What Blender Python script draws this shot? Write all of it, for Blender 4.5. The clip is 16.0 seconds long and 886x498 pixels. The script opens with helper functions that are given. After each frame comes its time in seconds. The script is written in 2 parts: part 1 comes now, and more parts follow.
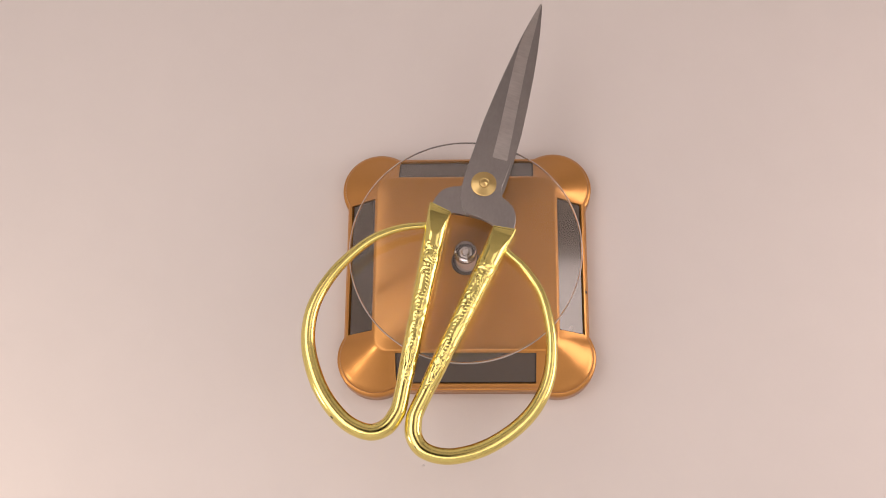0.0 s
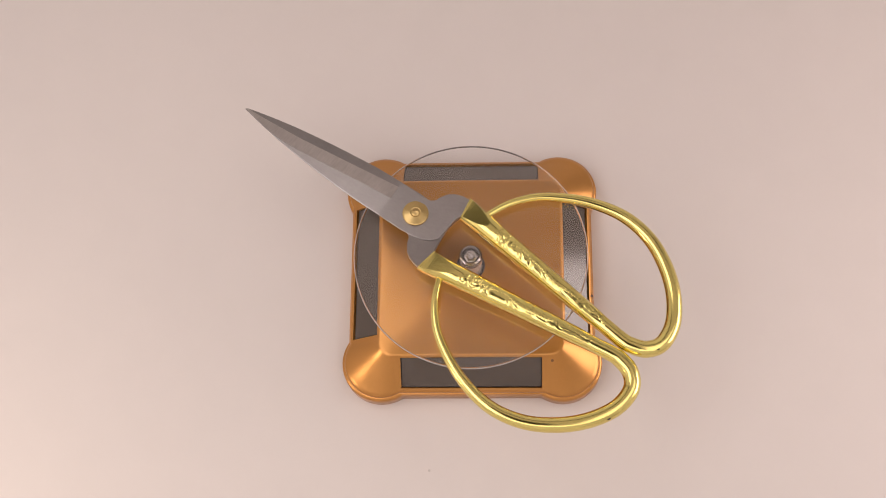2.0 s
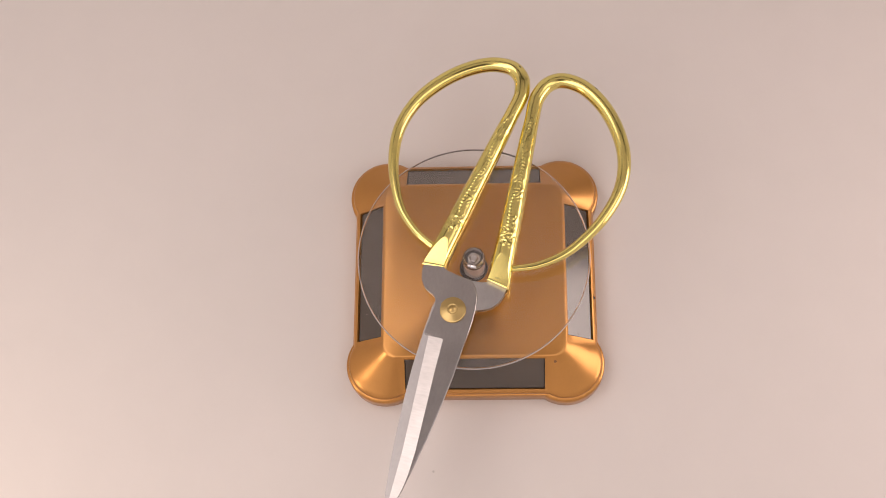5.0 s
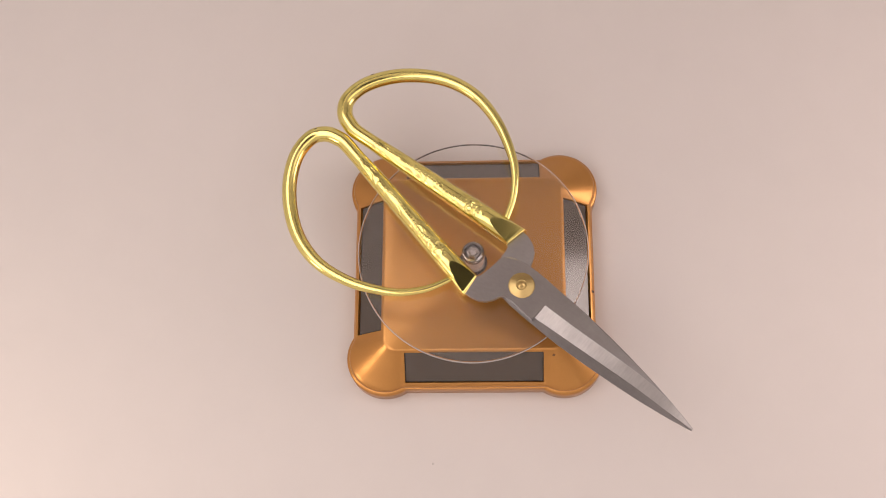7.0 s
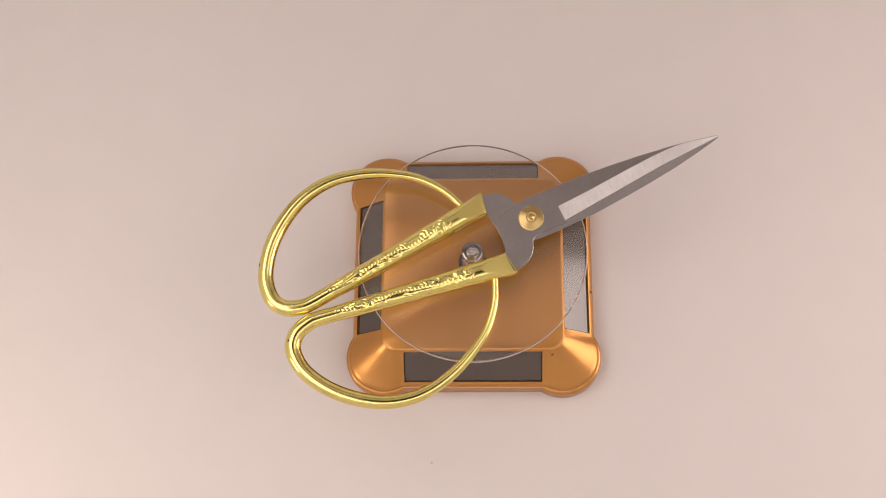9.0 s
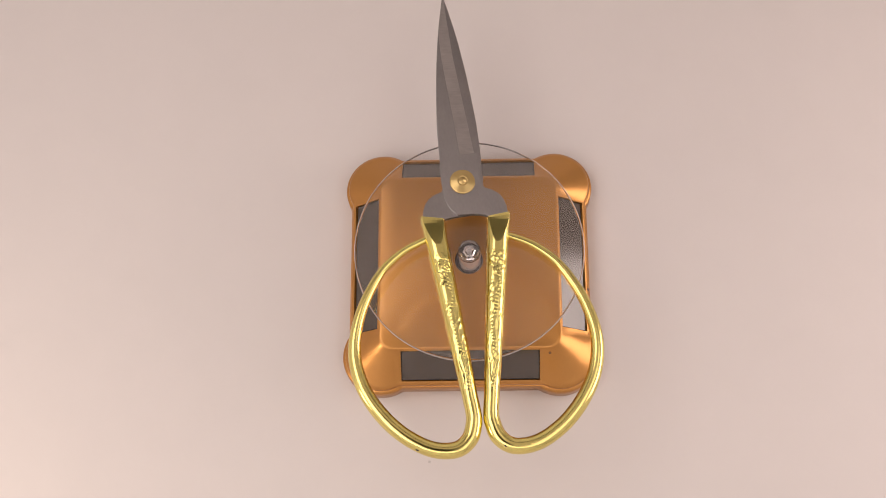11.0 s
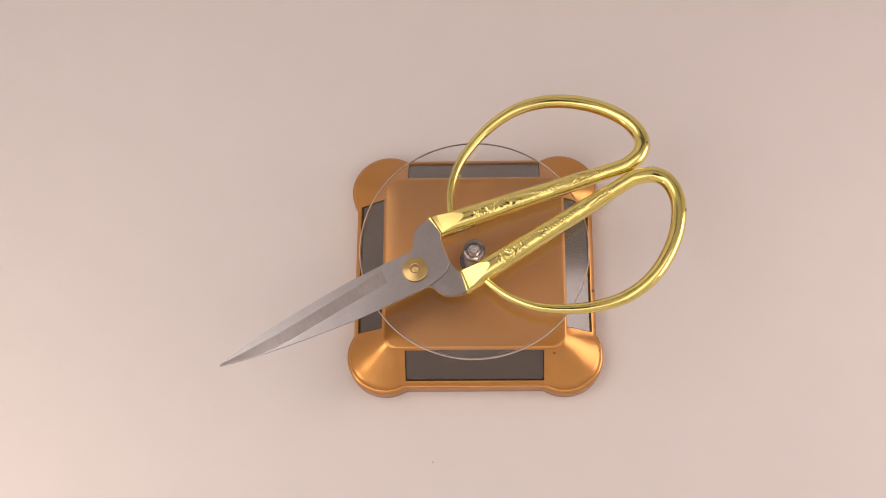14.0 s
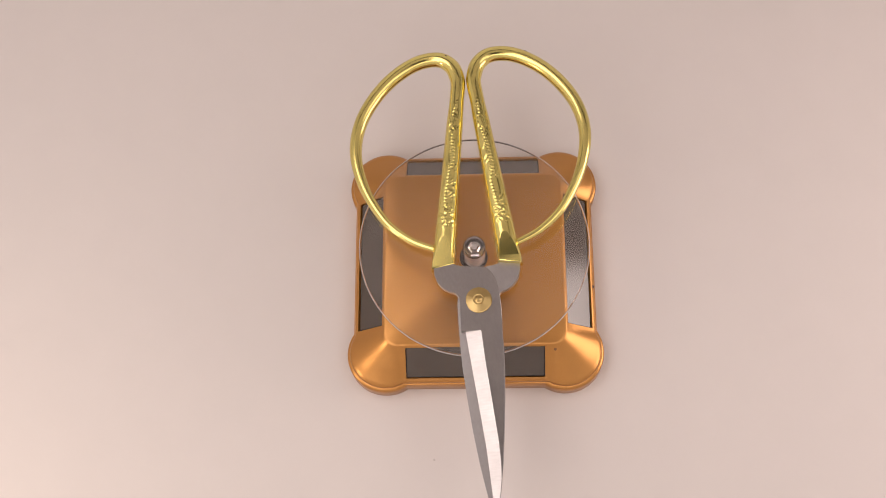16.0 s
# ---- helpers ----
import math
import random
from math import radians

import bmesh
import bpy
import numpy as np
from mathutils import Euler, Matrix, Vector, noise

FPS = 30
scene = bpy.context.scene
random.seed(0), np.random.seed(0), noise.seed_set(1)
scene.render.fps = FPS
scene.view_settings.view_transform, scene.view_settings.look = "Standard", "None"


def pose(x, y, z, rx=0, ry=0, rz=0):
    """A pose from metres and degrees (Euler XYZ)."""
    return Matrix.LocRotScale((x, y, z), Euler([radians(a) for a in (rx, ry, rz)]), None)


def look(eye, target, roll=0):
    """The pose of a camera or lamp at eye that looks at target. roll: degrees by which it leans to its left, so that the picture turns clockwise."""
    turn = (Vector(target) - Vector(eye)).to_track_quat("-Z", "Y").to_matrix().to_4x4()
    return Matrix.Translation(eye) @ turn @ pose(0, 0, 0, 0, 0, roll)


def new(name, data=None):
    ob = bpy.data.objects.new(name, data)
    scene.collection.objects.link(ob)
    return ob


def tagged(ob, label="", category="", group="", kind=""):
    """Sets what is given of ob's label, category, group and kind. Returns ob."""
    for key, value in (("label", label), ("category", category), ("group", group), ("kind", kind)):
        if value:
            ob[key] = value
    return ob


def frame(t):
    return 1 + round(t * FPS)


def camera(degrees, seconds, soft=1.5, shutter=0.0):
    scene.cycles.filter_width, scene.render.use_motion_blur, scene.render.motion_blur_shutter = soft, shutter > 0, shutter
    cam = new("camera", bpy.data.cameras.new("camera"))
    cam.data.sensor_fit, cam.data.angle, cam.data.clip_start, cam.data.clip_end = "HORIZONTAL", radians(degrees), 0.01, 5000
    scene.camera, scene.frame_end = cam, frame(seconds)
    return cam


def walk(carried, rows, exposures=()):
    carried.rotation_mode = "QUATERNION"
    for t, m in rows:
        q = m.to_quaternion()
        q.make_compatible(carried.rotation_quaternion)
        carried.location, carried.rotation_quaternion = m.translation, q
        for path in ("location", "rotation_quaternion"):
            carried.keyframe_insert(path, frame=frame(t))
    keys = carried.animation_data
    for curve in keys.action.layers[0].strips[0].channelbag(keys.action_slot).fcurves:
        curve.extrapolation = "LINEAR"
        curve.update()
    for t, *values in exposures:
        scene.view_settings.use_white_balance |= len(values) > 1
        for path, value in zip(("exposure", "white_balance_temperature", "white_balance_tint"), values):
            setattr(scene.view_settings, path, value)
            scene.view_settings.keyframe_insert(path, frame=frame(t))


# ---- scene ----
# ---------------------------------------------------------------- camera
cam = camera(39.9, 16.0, soft=0.95)
PATH = [
    (0.0, 0.0137, -0.1708, 0.5430, 18.71, 2.46, 0.48),
    (0.5, 0.0148, -0.1746, 0.5438, 19.10, 2.62, 0.46),
    (1.0, 0.0125, -0.1697, 0.5439, 18.70, 2.59, 0.26),
    (1.5, 0.0093, -0.1661, 0.5460, 18.35, 2.24, 0.46),
    (2.0, 0.0132, -0.1653, 0.5431, 18.35, 2.70, 0.35),
    (2.5, 0.0113, -0.1670, 0.5432, 18.59, 2.43, 0.63),
    (3.0, 0.0101, -0.1682, 0.5458, 18.75, 2.46, 0.25),
    (3.5, 0.0106, -0.1712, 0.5426, 19.12, 2.50, 0.46),
    (4.0, 0.0108, -0.1698, 0.5443, 18.95, 2.60, 0.23),
    (4.5, 0.0111, -0.1731, 0.5445, 19.16, 2.68, 0.13),
    (7.0, 0.0142, -0.1712, 0.5499, 18.54, 2.95, 0.24),
    (7.5, 0.0111, -0.1724, 0.5500, 18.35, 2.64, 0.37),
    (8.0, 0.0101, -0.1756, 0.5489, 18.46, 2.59, 0.21),
    (8.5, 0.0076, -0.1738, 0.5532, 18.65, 2.27, 0.31),
    (11.0, 0.0073, -0.1724, 0.5504, 18.56, 2.13, -0.18),
    (11.5, 0.0090, -0.1734, 0.5502, 18.73, 2.21, 0.14),
    (12.0, 0.0091, -0.1746, 0.5506, 18.86, 2.31, -0.12),
    (12.5, 0.0133, -0.1697, 0.5480, 18.56, 2.78, 0.42),
    (13.0, 0.0169, -0.1756, 0.5449, 19.26, 3.17, 0.62),
    (13.5, 0.0135, -0.1838, 0.5456, 19.92, 2.84, 0.47),
    (14.0, 0.0090, -0.1839, 0.5473, 19.80, 2.41, 0.30),
    (14.5, 0.0081, -0.1842, 0.5477, 19.83, 2.37, 0.12),
    (15.0, 0.0047, -0.1865, 0.5481, 20.12, 2.17, -0.03),
    (15.5, 0.0046, -0.1856, 0.5476, 19.98, 2.15, -0.14),
    (16.0, 0.0048, -0.1844, 0.5455, 19.75, 2.14, -0.24),
]
walk(cam, [(t, pose(*p)) for t, *p in PATH])

# turn of the disc in degrees, second by second
TURN = [
    (0.0, -16.61), (0.5, 0.66), (1.0, 19.22), (1.5, 37.09), (2.0, 56.14), (2.5, 74.35),
    (3.0, 92.93), (3.5, 110.86), (4.0, 128.91), (4.5, 145.76), (7.0, 227.94), (7.5, 244.04),
    (8.0, 260.80), (8.5, 277.16), (11.0, 365.27), (11.5, 383.06), (12.0, 402.29), (12.5, 421.15),
    (13.0, 439.89), (13.5, 458.48), (14.0, 476.86), (14.5, 493.87), (15.0, 510.96), (15.5, 527.48),
    (16.0, 543.62),
]

# the gaps are filled in at an even pace
TURN_ROWS = []
for (t0, a0), (t1, a1) in zip(TURN, TURN[1:]):
    n = max(1, round((t1 - t0) / 0.5))
    TURN_ROWS += [(t0 + (t1 - t0) * i / n, a0 + (a1 - a0) * i / n) for i in range(n)]
TURN_ROWS.append(TURN[-1])
AXIS = (0.0004, -0.0007)

# ---------------------------------------------------------------- light
world = bpy.data.worlds.new("room_air")
scene.world = world
world.use_nodes = True
world.node_tree.nodes["Background"].inputs[0].default_value = (0.80, 0.74, 0.72, 1)
world.node_tree.nodes["Background"].inputs[1].default_value = 0.05


def lamp(name, m, sx, sy, watts, colour):
    d = bpy.data.lights.new(name, "AREA")
    d.shape, d.size, d.size_y, d.energy, d.color = "RECTANGLE", sx, sy, watts, colour
    ob = new(name, d)
    ob.matrix_world = m
    return ob


# an assumed white light tent: a panel on its east side, and unseen fill lights added as a strip along the top of three
# sides and a small warm lamp
lamp("east_panel_lamp", look((0.47, -0.01, 0.17), (0, -0.05, 0.13)), 0.30, 0.22, 0.86, (1.0, 0.83, 0.78))
lamp("east_fill_strip", pose(0.34, -0.20, 0.605, 0, 5, 0), 0.28, 0.68, 0.64, (1.0, 0.94, 0.945))
lamp("west_fill_strip", pose(-0.32, -0.14, 0.605, 0, -5, 0), 0.35, 0.78, 1.78, (1.0, 0.915, 0.905))
lamp("south_fill_strip", pose(0.01, -0.40, 0.605, 8, 0, 0), 0.36, 0.26, 0.36, (1.0, 0.92, 0.90))
lamp("warm_fill_lamp", look((-0.33, -0.17, 0.15), (-0.25, -0.11, 0)), 0.06, 0.06, 0.17, (1.0, 0.82, 0.66))
scene.view_settings.exposure = 0.0


# ---------------------------------------------------------------- materials
def material(name, colour, rough=0.5, metal=0.0, vary=0.06, scale=60.0, bump=0.0, bump_scale=400.0, coat=0.0, rough_vary=0.1, stretch=(1, 1, 1)):
    """A surface with large and small variation of colour and gloss, and fine relief."""
    m = bpy.data.materials.new(name)
    m.use_nodes = True
    n, l = m.node_tree.nodes, m.node_tree.links
    b = n["Principled BSDF"]
    b.inputs["Roughness"].default_value, b.inputs["Metallic"].default_value = rough, metal
    b.inputs["Coat Weight"].default_value = coat
    co = n.new("ShaderNodeTexCoord")
    big, fine, mix = n.new("ShaderNodeTexNoise"), n.new("ShaderNodeTexNoise"), n.new("ShaderNodeMath")
    mp = n.new("ShaderNodeMapping")
    mp.inputs["Scale"].default_value = stretch
    l.new(co.outputs["Object"], mp.inputs["Vector"])
    big.inputs["Scale"].default_value, fine.inputs["Scale"].default_value = scale, scale * 9
    big.inputs["Detail"].default_value = fine.inputs["Detail"].default_value = 4
    mix.operation = "ADD"
    l.new(co.outputs["Object"], big.inputs["Vector"]), l.new(mp.outputs[0], fine.inputs["Vector"])
    l.new(big.outputs["Fac"], mix.inputs[0]), l.new(fine.outputs["Fac"], mix.inputs[1])
    ramp = n.new("ShaderNodeMapRange")
    ramp.inputs["From Min"].default_value, ramp.inputs["From Max"].default_value = 0.6, 1.4
    ramp.inputs["To Min"].default_value, ramp.inputs["To Max"].default_value = 1 - vary, 1 + vary
    l.new(mix.outputs[0], ramp.inputs["Value"])
    tint = n.new("ShaderNodeVectorMath")
    tint.operation = "SCALE"
    tint.inputs[0].default_value = colour
    l.new(ramp.outputs[0], tint.inputs["Scale"])
    l.new(tint.outputs[0], b.inputs["Base Color"])
    gloss = n.new("ShaderNodeMapRange")
    gloss.inputs["To Min"].default_value, gloss.inputs["To Max"].default_value = rough * (1 - rough_vary), rough * (1 + rough_vary)
    l.new(fine.outputs["Fac"], gloss.inputs["Value"])
    l.new(gloss.outputs[0], b.inputs["Roughness"])
    if bump:
        grain, bp = n.new("ShaderNodeTexNoise"), n.new("ShaderNodeBump")
        grain.inputs["Scale"].default_value, grain.inputs["Detail"].default_value = bump_scale, 3
        bp.inputs["Strength"].default_value, bp.inputs["Distance"].default_value = bump, 0.0004
        l.new(mp.outputs[0], grain.inputs["Vector"]), l.new(grain.outputs["Fac"], bp.inputs["Height"])
        l.new(bp.outputs[0], b.inputs["Normal"])
    return m


def clear_plastic(name, rough=0.02):
    m = bpy.data.materials.new(name)
    m.use_nodes = True
    b = m.node_tree.nodes["Principled BSDF"]
    b.inputs["Base Color"].default_value = (0.97, 0.97, 0.97, 1)
    b.inputs["Roughness"].default_value, b.inputs["Transmission Weight"].default_value, b.inputs["IOR"].default_value = rough, 1.0, 1.50
    return m


M_TABLE = material("white_table_sheet", (0.66, 0.60, 0.57), 0.55, 0, 0.015, 6, 0.03, 900)
M_PAINT = material("bronze_gold_paint", (0.525, 0.247, 0.066), 0.29, 0.78, 0.03, 80, 0.05, 2500, 0.2)
M_PAINT.node_tree.nodes["Principled BSDF"].inputs["Coat Roughness"].default_value = 0.24
M_CELL = material("solar_cell_film", (0.052, 0.033, 0.021), 0.13, 0, 0.04, 30, 0, 1, 0.4, 0.02)
M_CELL.node_tree.nodes["Principled BSDF"].inputs["IOR"].default_value = 1.72
M_CELL.node_tree.nodes["Principled BSDF"].inputs["Coat Roughness"].default_value = 0.12
M_CELL_RIM = material("black_cell_edge", (0.012, 0.009, 0.008), 0.4)
M_CLEAR = clear_plastic("clear_acrylic")
M_GOLD = material("gold_plating", (0.82, 0.70, 0.24), 0.15, 1.0, 0.03, 120, 0.03, 700)
M_STEEL = material("brushed_steel", (0.36, 0.336, 0.328), 0.30, 1.0, 0.075, 110, 0.015, 900, 0, 0.15, (1, 0.5, 1))
M_GROUND = material("ground_steel_bevel", (0.53, 0.49, 0.47), 0.33, 1.0, 0.13, 130, 0.08, 1300, 0, 0.2, (0.12, 1, 1))
M_BRASS = material("turned_brass", (0.53, 0.38, 0.16), 0.30, 1.0, 0.05, 400, 0.03, 2500)


def turned_grain(m):
    """Fine circular tool marks round the middle of a turned piece."""
    n, l = m.node_tree.nodes, m.node_tree.links
    tangent = n.new("ShaderNodeTangent")
    tangent.direction_type, tangent.axis = "RADIAL", "Z"
    n["Principled BSDF"].inputs["Anisotropic"].default_value = 0.75
    l.new(tangent.outputs[0], n["Principled BSDF"].inputs["Tangent"])


turned_grain(M_BRASS)
M_CORE = material("pale_plastic_core", (0.72, 0.64, 0.61), 0.30, 0, 0.03, 200)
M_NUT = material("plated_hexagon_nut", (0.72, 0.68, 0.67), 0.14, 1.0, 0.03, 200)
M_CRUMB = material("grey_dust", (0.56, 0.51, 0.48), 0.8)
M_RIM = material("cut_acrylic_edge", (0.52, 0.455, 0.44), 0.35, 0, 0.05, 200)
M_NICK = material("brown_primer", (0.20, 0.09, 0.03), 0.6)
M_DARK = material("dark_marks_and_shade", (0.05, 0.035, 0.03), 0.5)
M_WALL = material("dark_unseen_wall", (0.16, 0.14, 0.13), 0.8, 0, 0.04, 3)
M_REFLECTOR = material("white_reflector_cloth", (0.80, 0.78, 0.76), 0.9, 0, 0.02, 20)
M_CEIL = material("dark_unseen_ceiling", (0.14, 0.13, 0.12), 0.9, 0, 0.04, 3)


# ---------------------------------------------------------------- building helpers
def mesh_of(name, bm, mat, smooth=True, angle=35):
    bmesh.ops.recalc_face_normals(bm, faces=bm.faces)
    me = bpy.data.meshes.new(name)
    lim = radians(angle)
    for f in bm.faces:
        f.smooth = smooth
    for e in bm.edges:
        if len(e.link_faces) == 2 and e.calc_face_angle(0) > lim:
            e.smooth = False
    bm.to_mesh(me)
    bm.free()
    me.materials.append(mat)
    return me


def part(name, bm, mat, parent, label="", smooth=True, angle=35):
    ob = new(name, mesh_of(name, bm, mat, smooth, angle))
    ob.parent = parent
    return tagged(ob, label)


def structure(name, bm, mat, label):
    return tagged(new(name, mesh_of(name, bm, mat)), label, kind="structure")


def loft(rings, close_ring=True, cap_start=True, cap_end=True, bm=None):
    """Faces between successive rings of equal length."""
    bm = bm or bmesh.new()
    vs = [[bm.verts.new(p) for p in r] for r in rings]
    n = len(rings[0])
    for a, b in zip(vs, vs[1:]):
        for i in range(n if close_ring else n - 1):
            j = (i + 1) % n
            bm.faces.new((a[i], a[j], b[j], b[i]))
    if cap_start:
        bm.faces.new(list(reversed(vs[0])))
    if cap_end:
        bm.faces.new(vs[-1])
    return bm


def turned(profile, n=48, bm=None, at=(0, 0)):
    """A body of revolution from (radius, height) pairs, closed at both ends."""
    rings = [[(at[0] + r * math.cos(2 * math.pi * i / n), at[1] + r * math.sin(2 * math.pi * i / n), z) for i in range(n)] for r, z in profile]
    return loft(rings, bm=bm)


def box(x0, x1, y0, y1, z0, z1, bm=None):
    bm = bm or bmesh.new()
    return loft([[(x0, y0, z), (x1, y0, z), (x1, y1, z), (x0, y1, z)] for z in (z0, z1)], bm=bm)


def spline(points, n):
    """n + 1 points of a smooth curve through the given ones."""
    P = [Vector(p) for p in points]
    P = [2 * P[0] - P[1]] + P + [2 * P[-1] - P[-2]]
    out = []
    for i in range(n + 1):
        s = i / n * (len(P) - 3)
        k = min(int(s), len(P) - 4)
        u = s - k
        a, b, c, d = P[k:k + 4]
        out.append(0.5 * (2 * b + (c - a) * u + (2 * a - 5 * b + 4 * c - d) * u * u + (3 * b - a - 3 * c + d) * u ** 3))
    return out


def along(rows, y):
    """Linear look-up in rows of (y, value)."""
    for (y0, a), (y1, b) in zip(rows, rows[1:]):
        if y <= y1:
            u = max(0.0, (y - y0) / (y1 - y0))
            return a + (b - a) * u
    return rows[-1][1]


# ---------------------------------------------------------------- room and table
GROUND = -0.0028      # the sheet lies this much under the shell's datum
structure("table", box(-1.25, 1.25, -1.25, 1.25, -0.03, GROUND), M_TABLE, "plain white table sheet with a soft sheen")
# unseen tent, added to give the metal bright surroundings
structure("reflector_wall_north", box(-0.52, 0.52, 0.48, 0.49, GROUND, 0.62), M_REFLECTOR, "unseen white cloth reflector, front of an assumed light tent")
structure("reflector_wall_south", box(-0.52, 0.52, -0.61, -0.60, GROUND, 0.62), M_REFLECTOR, "unseen white cloth reflector, side of an assumed light tent")
structure("reflector_wall_east", box(0.50, 0.51, -0.60, 0.46, GROUND, 0.62), M_REFLECTOR, "unseen white cloth reflector, side of an assumed light tent")
structure("reflector_wall_west", box(-0.51, -0.50, -0.60, 0.46, GROUND, 0.62), M_REFLECTOR, "unseen white cloth reflector, side of an assumed light tent")
# opening sized to put a dark patch into the metal's reflections
HOLE = (-0.08, 0.09, -0.25, 0.05)


def reflector_top():
    """The roof of the added reflector tent, with a square opening above the eye."""
    x0, x1, y0, y1 = HOLE
    out = [(-0.52, -0.61), (0.52, -0.61), (0.52, 0.40), (-0.52, 0.40)]
    inn = [(x0, y0), (x1, y0), (x1, y1), (x0, y1)]
    rings = [[(x, y, z) for x, y in pts] for pts, z in ((out, 0.62), (inn, 0.62), (inn, 0.63), (out, 0.63), (out, 0.62))]
    bm = loft(rings, cap_start=False, cap_end=False)
    bmesh.ops.remove_doubles(bm, verts=bm.verts, dist=1e-5)
    return bm


structure("ceiling_reflector", reflector_top(), M_REFLECTOR, "unseen white cloth reflector with a square opening, top of an assumed light tent")
# unseen room, added and coloured dark so the tent's opening mirrors as dark
structure("wall_north", box(-1.3, 1.3, 1.3, 1.4, -0.8, 2.3), M_WALL, "unseen plain wall, coloured dark")
structure("wall_south", box(-1.3, 1.3, -1.4, -1.3, -0.8, 2.3), M_WALL, "unseen plain wall, coloured dark")
structure("wall_east", box(1.3, 1.4, -1.4, 1.4, -0.8, 2.3), M_WALL, "unseen plain wall, coloured dark")
structure("wall_west", box(-1.4, -1.3, -1.4, 1.4, -0.8, 2.3), M_WALL, "unseen plain wall, coloured dark")
structure("floor", box(-1.4, 1.4, -1.4, 1.4, -0.9, -0.8), M_WALL, "unseen plain floor, coloured dark")
structure("ceiling", box(-1.4, 1.4, -1.4, 1.4, 2.3, 2.4), M_CEIL, "unseen plain ceiling, coloured dark")

# ---------------------------------------------------------------- turntable
SIDE = 0.0549        # half width between the straight sides
LOBE_C, LOBE_R = 0.0408, 0.0162
TOP_H, TOP_R = 0.0405, 0.006
Z_TOP = 0.0198
CELL_A = 0.0312      # half length of a solar panel
U_OUT, U_IN = 0.10, 0.915


def outline(half, centre, radius, n_arc=24):
    """The lobed square: straight sides and a round lobe on each corner."""
    d = half - centre
    a0 = math.acos(d / radius) if d < radius * 0.999 else 0.0
    s = centre - radius * math.sin(a0)
    pts = []
    for k in range(4):
        c, sn = (1, 0, -1, 0)[k], (0, 1, 0, -1)[k]
        loc = [(half, y) for y in (-s, -CELL_A, -CELL_A / 2, 0, CELL_A / 2, CELL_A)]
        start, end = -a0, math.pi / 2 + a0
        loc += [(centre + radius * math.cos(start + (end - start) * i / n_arc), centre + radius * math.sin(start + (end - start) * i / n_arc)) for i in range(n_arc)]
        pts += [(c * x - sn * y, sn * x + c * y) for x, y in loc]
    return pts


def ring(pts, z):
    return [(x, y, z) for x, y in pts]


def mixed(a, b, u):
    return [(p[0] + (q[0] - p[0]) * u, p[1] + (q[1] - p[1]) * u) for p, q in zip(a, b)]


def slope_z(u):
    return 0.0088 + (Z_TOP - 0.0090) * (u - 0.05) / 0.95


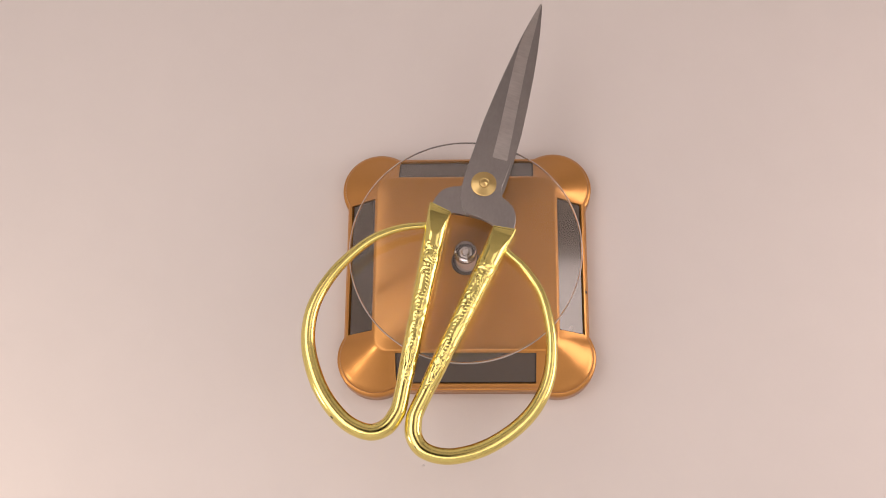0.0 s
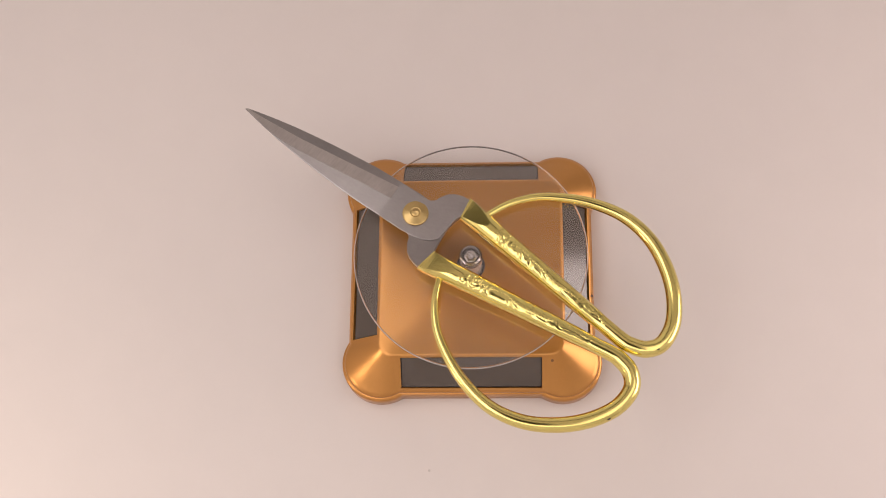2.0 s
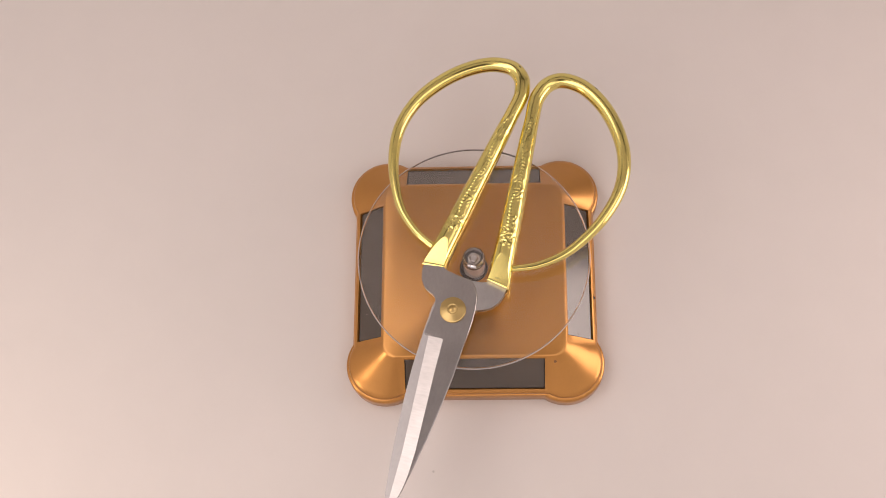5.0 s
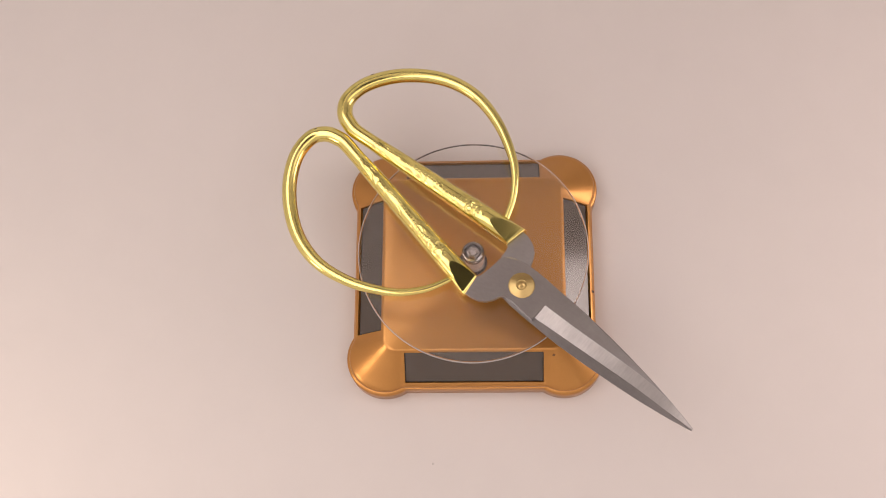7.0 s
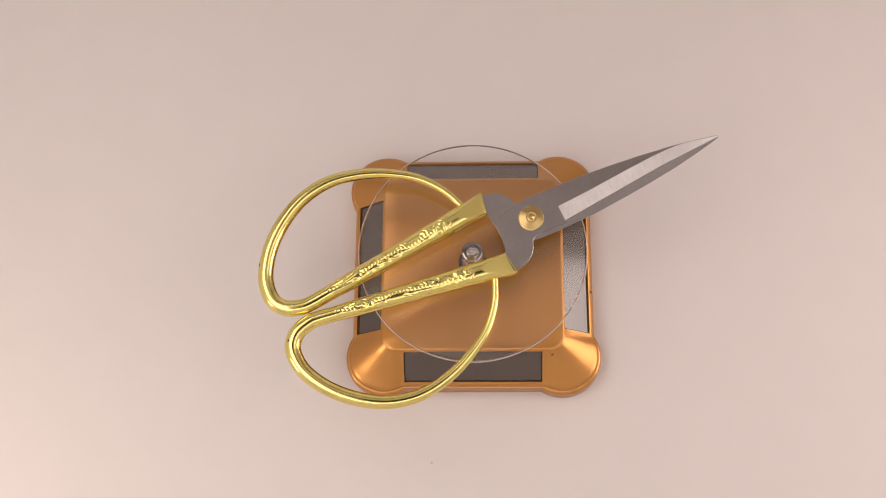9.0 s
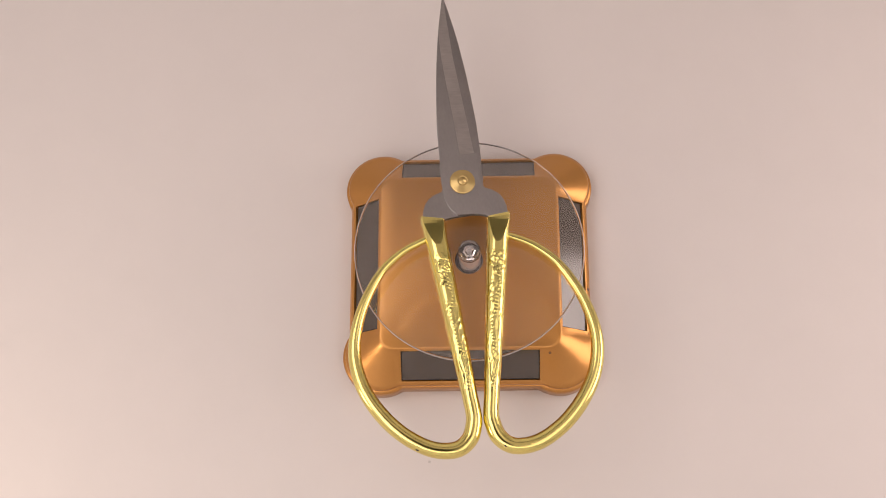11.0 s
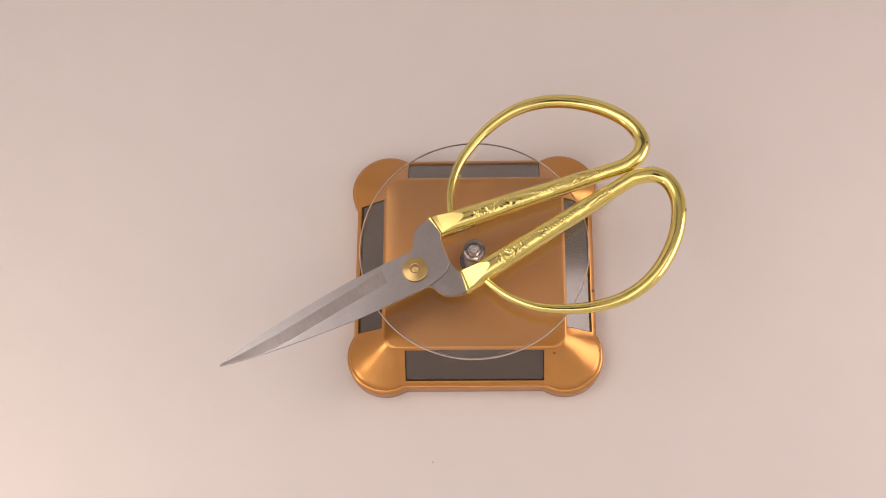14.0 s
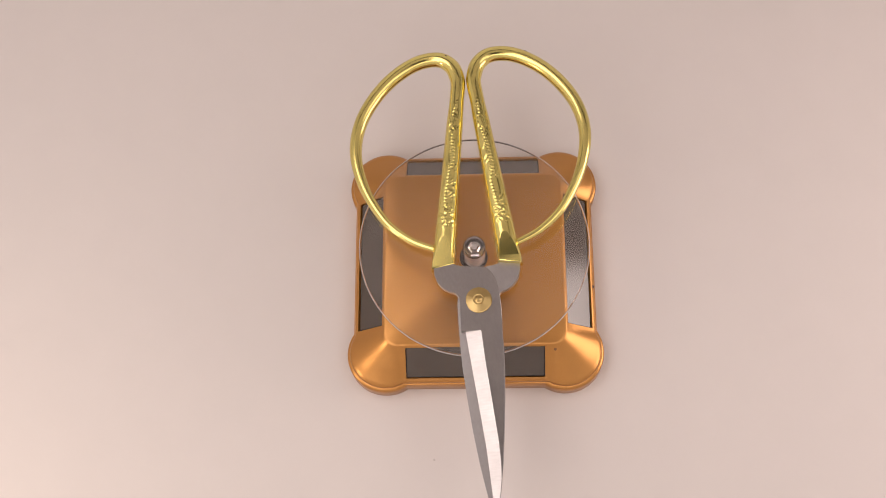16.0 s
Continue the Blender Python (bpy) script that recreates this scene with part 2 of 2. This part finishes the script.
def solar_turntable():
    base = tagged(new("solar_turntable"), "square bronze-gold plastic solar turntable with rounded corner lobes on the table", "display turntable")
    rim = outline(SIDE, LOBE_C, LOBE_R)
    top = outline(TOP_H, TOP_H - TOP_R, TOP_R)
    skirt = outline(SIDE + 0.0008, LOBE_C, LOBE_R + 0.0015)
    rings = [ring(mixed(skirt, rim, 0.4), GROUND), ring(skirt, GROUND + 0.0006), ring(skirt, 0.0052), ring(mixed(skirt, rim, 0.3), 0.0060), ring(mixed(skirt, rim, 1.2), 0.0063)]
    part("skirt", loft(rings), M_PAINT, base, "bronze-gold lower skirt", angle=50)
    us = [U_OUT, 0.3, 0.5, 0.7, U_IN]
    rings = [ring(mixed(rim, top, 0.0), 0.0058), ring(mixed(rim, top, -0.012), 0.0072), ring(mixed(rim, top, 0.0), 0.0081), ring(mixed(rim, top, 0.025), 0.0087)]
    rings += [ring(mixed(rim, top, u), slope_z(u)) for u in us]
    rings += [ring(mixed(rim, top, 0.955), Z_TOP - 0.0005), ring(mixed(rim, top, 0.985), Z_TOP - 0.00015), ring(mixed(rim, top, 1.04), Z_TOP)]
    bm = loft(rings, cap_start=False)
    # recesses for the panels
    bm.verts.ensure_lookup_table()
    n = len(rim)
    gone = []
    x0, x1 = SIDE + (TOP_H - SIDE) * U_OUT, SIDE + (TOP_H - SIDE) * U_IN
    z0, z1 = slope_z(U_OUT), slope_z(U_IN)
    run, rise = x0 - x1, z1 - z0
    ln = math.hypot(run, rise)
    nx, nz = rise / ln, run / ln
    for f in bm.faces:
        c = f.calc_center_median()
        far = max(abs(c.x), abs(c.y))
        near = min(abs(c.x), abs(c.y))
        if len(f.verts) == 4 and x1 < far < x0 and near < CELL_A and z0 < c.z < z1:
            gone.append(f)
    bmesh.ops.delete(bm, geom=gone, context="FACES")
    for k in range(4):
        m = Matrix.Rotation(k * math.pi / 2, 4, "Z")
        loop = [(x0, -CELL_A, z0), (x0, CELL_A, z0), (x1, CELL_A, z1), (x1, -CELL_A, z1)]
        up = [bm.verts.new(m @ Vector(p)) for p in loop]
        low = [bm.verts.new(m @ Vector((p[0] - 0.0018 * nx, p[1], p[2] - 0.0018 * nz))) for p in loop]
        for i in range(4):
            j = (i + 1) % 4
            bm.faces.new((up[i], up[j], low[j], low[i]))
    bmesh.ops.remove_doubles(bm, verts=bm.verts, dist=1e-5)
    part("shell", bm, M_PAINT, base, "satin bronze-gold upper shell with a flat square top", angle=50)
    for k in range(4):
        m = Matrix.Rotation(k * math.pi / 2, 4, "Z")

        def slab(gap, h0, h1):
            a = CELL_A - gap
            rr = [[(x0 - gap * nz + h * nx, -a, z0 + gap * nx + h * nz), (x0 - gap * nz + h * nx, a, z0 + gap * nx + h * nz),
                   (x1 + gap * nz + h * nx, a, z1 - gap * nx + h * nz), (x1 + gap * nz + h * nx, -a, z1 - gap * nx + h * nz)] for h in (h0, h1)]
            bm = loft(rr)
            bm.transform(m)
            return bm
        panel = part("solar_panel", slab(-0.0002, -0.0028, -0.0012), M_CELL_RIM, base, "dark brown glossy solar panel with a black edge")
        part("cell", slab(0.0005, -0.0016, -0.0008), M_CELL, panel)
    # the socket's dark colour also holds the shadow round the hub
    part("socket", turned([(0.0064, Z_TOP - 0.001), (0.0064, Z_TOP + 0.0007), (0.0060, Z_TOP + 0.0010), (0.0052, Z_TOP + 0.0006)], 40), M_DARK, base, "dark round spindle socket with the hub's shade in its colour")
    part("chip", loft([[(SIDE - 0.0006, -0.0118, 0.0082), (SIDE + 0.0001, -0.0116, 0.0078), (SIDE + 0.0001, -0.0105, 0.0078), (SIDE - 0.0006, -0.0103, 0.0082)],
                       [(SIDE - 0.0006, -0.0116, 0.0092), (SIDE + 0.0002, -0.0114, 0.0085), (SIDE + 0.0002, -0.0107, 0.0085), (SIDE - 0.0006, -0.0105, 0.0092)]]), M_DARK, base, "small dark chip in the edge")
    # a brown spot where the paint is nicked on a corner lobe
    bm = turned([(0.0005, -0.0003), (0.0007, 0.00005), (0.0003, 0.00012)], 7)
    bm.transform(Matrix.Translation((0.0357, -0.0430, 0.0178)) @ Matrix.Rotation(radians(35), 4, "X"))
    part("paint_nick", bm, M_NICK, base, "small brown nick in the paint")
    return base


turntable = solar_turntable()

# ---------------------------------------------------------------- disc
DISC_Z = 0.0386
DISC_T = 0.0018
DISC_R = 0.0508
disc = tagged(new("acrylic_disc"), "thin clear round acrylic disc on the turntable spindle", "display disc")
plate = part("plate", turned([(DISC_R - 0.0005, 0), (DISC_R - 0.0003, 0.0002), (DISC_R - 0.0003, DISC_T - 0.0002), (DISC_R - 0.0005, DISC_T)], 160), M_CLEAR, disc, "clear acrylic plate", angle=20)
tube = [(DISC_R - 0.0001 + 0.00023 * math.cos(a), DISC_T / 2 + 0.0007 * math.sin(a)) for a in [2 * math.pi * k / 10 for k in range(11)]]
bm = loft([[(r * math.cos(2 * math.pi * i / 160), r * math.sin(2 * math.pi * i / 160), z) for i in range(160)] for r, z in tube], cap_start=False, cap_end=False)
bmesh.ops.remove_doubles(bm, verts=bm.verts, dist=1e-6)
part("rim", bm, M_RIM, disc, "pale cut edge", angle=60)
low = Z_TOP + 0.0012 - DISC_Z
hub = part("hub", turned([(0.0049, low), (0.0050, low + 0.0004), (0.0050, -0.0022), (0.0043, -0.0006), (0.0040, -0.0003)], 40), M_CLEAR, disc, "clear round plastic hub", angle=15)
part("core", turned([(0.0030, low + 0.0004), (0.0032, low + 0.0008), (0.0032, -0.0060), (0.0029, -0.0056)], 40), M_CORE, hub, "pale round core", angle=25)
# dark ring added for the dark refraction seen in the clear hub
part("refraction_ring", turned([(0.0040, -0.0056), (0.0042, -0.0053), (0.0041, -0.0047), (0.0036, -0.0045), (0.0029, -0.0049)], 32), M_DARK, hub, "dark ring round the nut, standing for refraction in the hub")
part("nut", turned([(0.0029, -0.0056), (0.0030, -0.0046), (0.0022, -0.0040), (0.0020, -0.0031), (0.0018, -0.0030), (0.0015, -0.0034)], 6), M_NUT, hub, "bright six-sided nut", angle=10)
for ob in (plate, hub):  # clear plates let the light through
    ob.visible_shadow = False

# ---------------------------------------------------------------- scissors
LEAN = Matrix.Translation((-0.0004, 0.0284, 0)) @ Matrix.Rotation(radians(-1.09), 4, "Z")
MM = 0.001
MID = 0.0046          # height of the blades' joint above the disc

SPINE = [(13, 9.25), (20, 9.2), (28, 9.0), (42, 7.9), (55, 6.6), (68, 4.9), (78, 3.2), (86, 1.6), (91, 0.45)]
EDGE = [(13, 6.5), (36, 4.2), (62, 1.6), (86, 0.35), (91, 0.2)]
LEAN_FACE = 0.11
GRIND = [(13, -0.2), (28, -1.1), (42, -2.3), (52, -3.1), (60, -3.7), (68, -3.9), (74, -3.6), (78, -3.0), (86, -1.4), (91, -0.3)]


def blade(side, up, parent):
    """One blade with its heel: side +1 joins the grip at positive x; up +1 lies on top."""
    n = 48
    rings = []
    for i in range(n + 1):
        v = 13.25 + (90.8 - 13.25) * i / n
        reach = v + 2.0 * i / n
        s, e, g = -along(SPINE, v), along(EDGE, v), along(GRIND, v)
        th = 1.9 * (1 - 0.6 * i / n)
        g = max(g, s + 0.10)
        k = min(1.0, (g - s) / 2)
        # the face leans a little to the spine, the ground bevel the other way
        lift = lambda x: th + LEAN_FACE * x * (1 - 0.5 * i / n)
        low = max(0.22, lift(g) - 0.19 * (e - g))
        pts = [(s, 0.04), (e, 0.04), (e, low), (g, lift(g) - 0.03 * k), (g - 0.08 * k, lift(g)), (s + 0.3 * k, max(0.3, lift(s))), (s, max(0.25, lift(s) - 0.15 * k))]
        bend = 0.021 * (v - 13.25)  # both blades point a little off the grips' middle line
        rings.append([((x * side - bend) * MM, reach * MM, MID + z * up * MM) for x, z in pts])
    bm = loft(rings)
    bm.transform(LEAN)
    bm.faces.ensure_lookup_table()
    for f in bm.faces:
        f.material_index = 0
    for r in range(n):
        bm.faces[r * 7 + 2].material_index = 1
    b = part("blade", bm, M_STEEL, parent, "grey steel blade with a bright ground edge", angle=7)
    b.data.materials.append(M_GROUND)
    left = [(-9.25, 13.25), (-9.4, 8), (-9.4, 2), (-8.9, -4), (-7.9, -8.5), (-6.2, -12.2), (-3.4, -15.0)]
    low = [(2.5, -15.3), (7.4, -15.9), (9.4, -16.6), (10.6, -18.5), (11.5, -20), (16.8, -20)]
    right = [(18.6, -16.5), (18.4, -12.5), (17.2, -9), (15.3, -6.4), (12.6, -4.6), (9.8, -3.6), (8.4, -1.8), (7.9, 1.5), (8.1, 7), (8.2, 13.25)]
    poly = left + low + right
    rr = []
    for d, z in ((0, 0.04), (0, 1.72), (0.2, 1.9)):
        ringp = []
        for k, (x, y) in enumerate(poly):
            a, c = Vector(poly[k - 1]), Vector(poly[(k + 1) % len(poly)])
            t = (c - a).normalized() if y < 13 else Vector((0, 0))
            h = z + LEAN_FACE * min(x, 8.0) if z > 1 else z
            ringp.append(((x - t.y * d) * side * MM, (y + t.x * d) * MM, MID + h * up * MM))
        rr.append(ringp)
    bm = loft(rr)
    bm.transform(LEAN)
    part("heel", bm, M_STEEL, b, "grey steel heel round the pivot", angle=25)
    return b


def relief(x, v, side):
    """Height of the raised creature on a grip, in mm, at x from -1 to 1 across and v mm along."""
    soft = lambda s: 0.5 + 0.5 * math.cos(s)
    bump = lambda s, w: math.exp(-(s / w) ** 2)
    wave = 1.15 * math.sin(v * 0.19 + 1.5 * side) + 0.35 * math.sin(v * 0.47)
    d = x * 4.4 - wave            # mm from the winding back line
    swirl = noise.noise(Vector((x * 1.3, v * 0.21, side * 7.0)))
    flick = noise.noise(Vector((x * 2.2 + 9, v * 0.5, side * 3.0)))
    beads = 0.42 * bump(d, 0.55) * soft(v * 3.9) ** 0.7
    body = 0.30 * bump((d - 1.1 * side), 0.95) * (0.55 + 0.45 * soft(v * 4.4 + d * 4.5) * soft(v * 2.6 - d * 5.0))
    # limbs and flames beside the body come in clumps
    clump = min(1.0, max(0.0, 2.4 * noise.noise(Vector((v * 0.13, side * 5.0, 2.0))) + 0.70))
    flame = 0.30 * clump * soft(v * 1.1 + d * 3.0 * side + swirl * 10) ** 1.5 * (1 - bump(d - 0.5 * side, 1.5))
    # the head is a knot of curls at the blade end, the tail a fan of strokes
    head = bump(v - 21.5, 5.0)
    tail = bump(v - 66, 5.5)
    curls = 0.50 * soft(swirl * 15 + flick * 5 + v * 0.3) ** 1.5
    fan = 0.36 * soft(x * 11 + (v - 66) * 0.55 * x + flick * 2.5)
    rest = max(beads, body) + flame
    return rest * (1 - max(head, tail)) + head * curls + tail * fan


def handle(side, parent):
    rings = []
    rows = 520
    for i in range(rows + 1):
        L = 80.0 * i / rows
        u = L / 86.0
        v = -17.0 - L
        inner, outer = 9.6 + (0.7 - 9.6) * u, 19.6 + (6.7 - 19.6) * u
        c, w = (inner + outer) / 2, along([(0, 5.45), (3, 5.2), (8, 5.0), (16, 4.85), (43, 4.15), (75, 3.6), (86, 3.2)], L)
        h, under = 5.0 + (3.1 - 5.0) * u, 4.2 + (3.1 - 4.2) * u
        # the far end turns round, as thick as the finger loop
        blend = min(1.0, max(0.0, (L - 68.0) / 11.5))
        blend = blend * blend * (3 - 2 * blend)
        w, under = w + (3.35 - w) * blend, under + (3.35 - under) * blend
        oval = lambda a: h * (0.16 + 0.84 * max(0.0, 1 - a ** 2.4) ** 0.62)
        # a slanting cut at the blade end leaves an arched flat
        cut = h * (0.58 + 0.42 * L / 12.5)
        flat = 0.04
        if cut < h:
            rest = max(0.0, (cut / h - 0.16) / 0.84) ** (1 / 0.62)
            flat = max(0.04, (1 - rest) ** (1 / 2.4))
        even = min(1.0, max(0.0, (L - 12.5) / 6.0))
        even = even * even * (3 - 2 * even)
        mask = min(1.0, max(0.0, (L - 15.0) / 3.0)) * min(1.0, max(0.0, (78.5 - L) / 4.5))
        lip = 0.16 * max(0.0, 1 - abs(L - 0.35) / 0.35)
        prof = []
        xs = [-1 + (1 - flat) * k / 14 for k in range(14)] + [-flat + 2 * flat * k / 14 for k in range(14)] + [flat + (1 - flat) * k / 14 for k in range(15)]
        # away from the cut the samples spread evenly over the top
        xs = [p + (q - p) * even for p, q in zip(xs, [-math.sin(math.pi / 2 * (1 - k / 21)) for k in range(43)])]
        for x in xs:
            a = abs(x)
            z = min(oval(a), cut) + lip
            z += (3.35 * math.sqrt(max(0.0, 1 - a * a)) - z) * blend
            if mask > 0 and a < 0.80:
                edge = min(1.0, (0.80 - a) / 0.2)
                z += 0.70 * (relief(x, L, side) - 0.06) * mask * edge
            prof.append((c + w * x, z))
        for k in range(1, 12):
            a = math.pi * k / 12
            prof.append((c + w * math.cos(a), -under * math.sin(a) ** (0.8 + 0.2 * blend)))
        tilt = 0.16 * max(0.0, 1 - L / 2.0)
        rings.append([(x * side * MM, (v + tilt * (x - inner)) * MM, MID + z * MM) for x, z in prof])
    bm = loft(rings)
    bm.transform(LEAN)
    g = part("grip", bm, M_GOLD, parent, "gold grip with a raised scroll relief", angle=28)
    path = spline([(17.2, -25.4), (19, -26), (28.3, -30.4), (37.6, -38.2), (44.2, -48), (49.2, -59.2), (52.0, -71.7), (51.5, -82.6), (48.0, -93.3), (41.0, -104.0),
                   (32.3, -112.4), (22.0, -118.1), (12.2, -118.9), (6.2, -114.8), (3.9, -108.4), (3.75, -104.0), (4.565, -97.5)], 120)
    path = [p * 0.99 for p in path]
    rings = []
    for i, p in enumerate(path):
        q = path[min(i + 1, 120)] - path[max(i - 1, 0)]
        n = Vector((-q.y, q.x)).normalized()
        u = i / 120
        r = along([(0, 1.2), (0.2, 1.9), (0.4, 2.8), (0.55, 3.2), (0.7, 3.4), (0.83, 3.6), (0.93, 3.4), (1.0, 3.35)], u)
        rr = []
        for k in range(24):
            a = 2 * math.pi * k / 24
            ca, sa = math.cos(a), math.sin(a)
            rr.append(((p.x + n.x * r * ca) * side * MM, (p.y + n.y * r * ca) * MM, MID + r * sa * MM))
        rings.append(rr)
    bm = loft(rings)
    bm.transform(LEAN)
    loop = part("finger_loop", bm, M_GOLD, parent, "gold rounded finger loop", angle=60)
    # a small dark mark where the plating has worn off each loop
    spot, way, size = ((0.0054, -0.0897, 0.0076), (-0.35, -0.50, 0.79), 0.8) if side > 0 else ((-0.0309, -0.0881, 0.0064), (-0.42, -0.68, 0.61), 1.0)
    bm = turned([(0.0005 * size, -0.0003), (0.0008 * size, 0.00002), (0.0004 * size, 0.00012)], 8)
    bm.transform(Matrix.Translation(spot) @ Vector(way).to_track_quat("Z", "Y").to_matrix().to_4x4() @ Matrix.Diagonal((1.0, 0.55, 1.0, 1.0)))
    part("wear_mark", bm, M_DARK, loop, "small dark mark in the plating")
    return g


def scissors():
    s = tagged(new("scissors"), "nearly closed scissors with grey steel blades and shiny gold handles", "scissors")
    blade(1, 1, s)
    blade(-1, -1, s)
    z = MID + 0.0019
    bm = turned([(0.0054, z - 0.0002), (0.0057, z + 0.0002), (0.0056, z + 0.0005), (0.0052, z + 0.0007), (0.0023, z + 0.0016), (0.0021, z + 0.0015)], 64)
    bm.transform(LEAN)
    riv = part("rivet", bm, M_BRASS, s, "turned brass pivot rivet", angle=8)
    bm = turned([(0.0018, z + 0.0012), (0.0018, z + 0.0017), (0.0014, z + 0.0019), (0.0008, z + 0.0024), (0.0002, z + 0.0028)], 36)
    bm.transform(LEAN)
    part("rivet_tip", bm, M_BRASS, riv, "peened brass tip", angle=12)
    for side in (1, -1):
        handle(side, s)
    return s


shears = scissors()


# ---------------------------------------------------------------- crumb on the table
crumb = new("dust_speck", mesh_of("dust_speck", turned([(0.0003, 0.0), (0.0006, 0.0001), (0.0003, 0.0003)], 7), M_CRUMB))
crumb.location = (-0.0191, -0.0880, GROUND)
cell_dust = new("dust_speck", mesh_of("dust_speck", turned([(0.00015, -0.0001), (0.00022, 0.0001), (0.0001, 0.00015)], 7), M_CRUMB))
cell_dust.matrix_world = Matrix.Translation((-0.0490, -0.0188, 0.0119)) @ Matrix.Rotation(radians(-38), 4, "Y")
tagged(cell_dust, "tiny pale speck of dust on a solar panel", "speck")
tagged(crumb, "tiny pale grey speck of dust on the table", "speck")


# ---------------------------------------------------------------- what moves
def motions():
    walk(disc, [(t, pose(*AXIS, DISC_Z, 0, 0, a)) for t, a in TURN_ROWS])
    # the scissors lie on the disc a little rolled to one side
    walk(shears, [(t, pose(*AXIS, DISC_Z + DISC_T + 0.0012, 0, 0, a) @ pose(0, 0, 0, 0, 4.5, 0)) for t, a in TURN_ROWS])


motions()
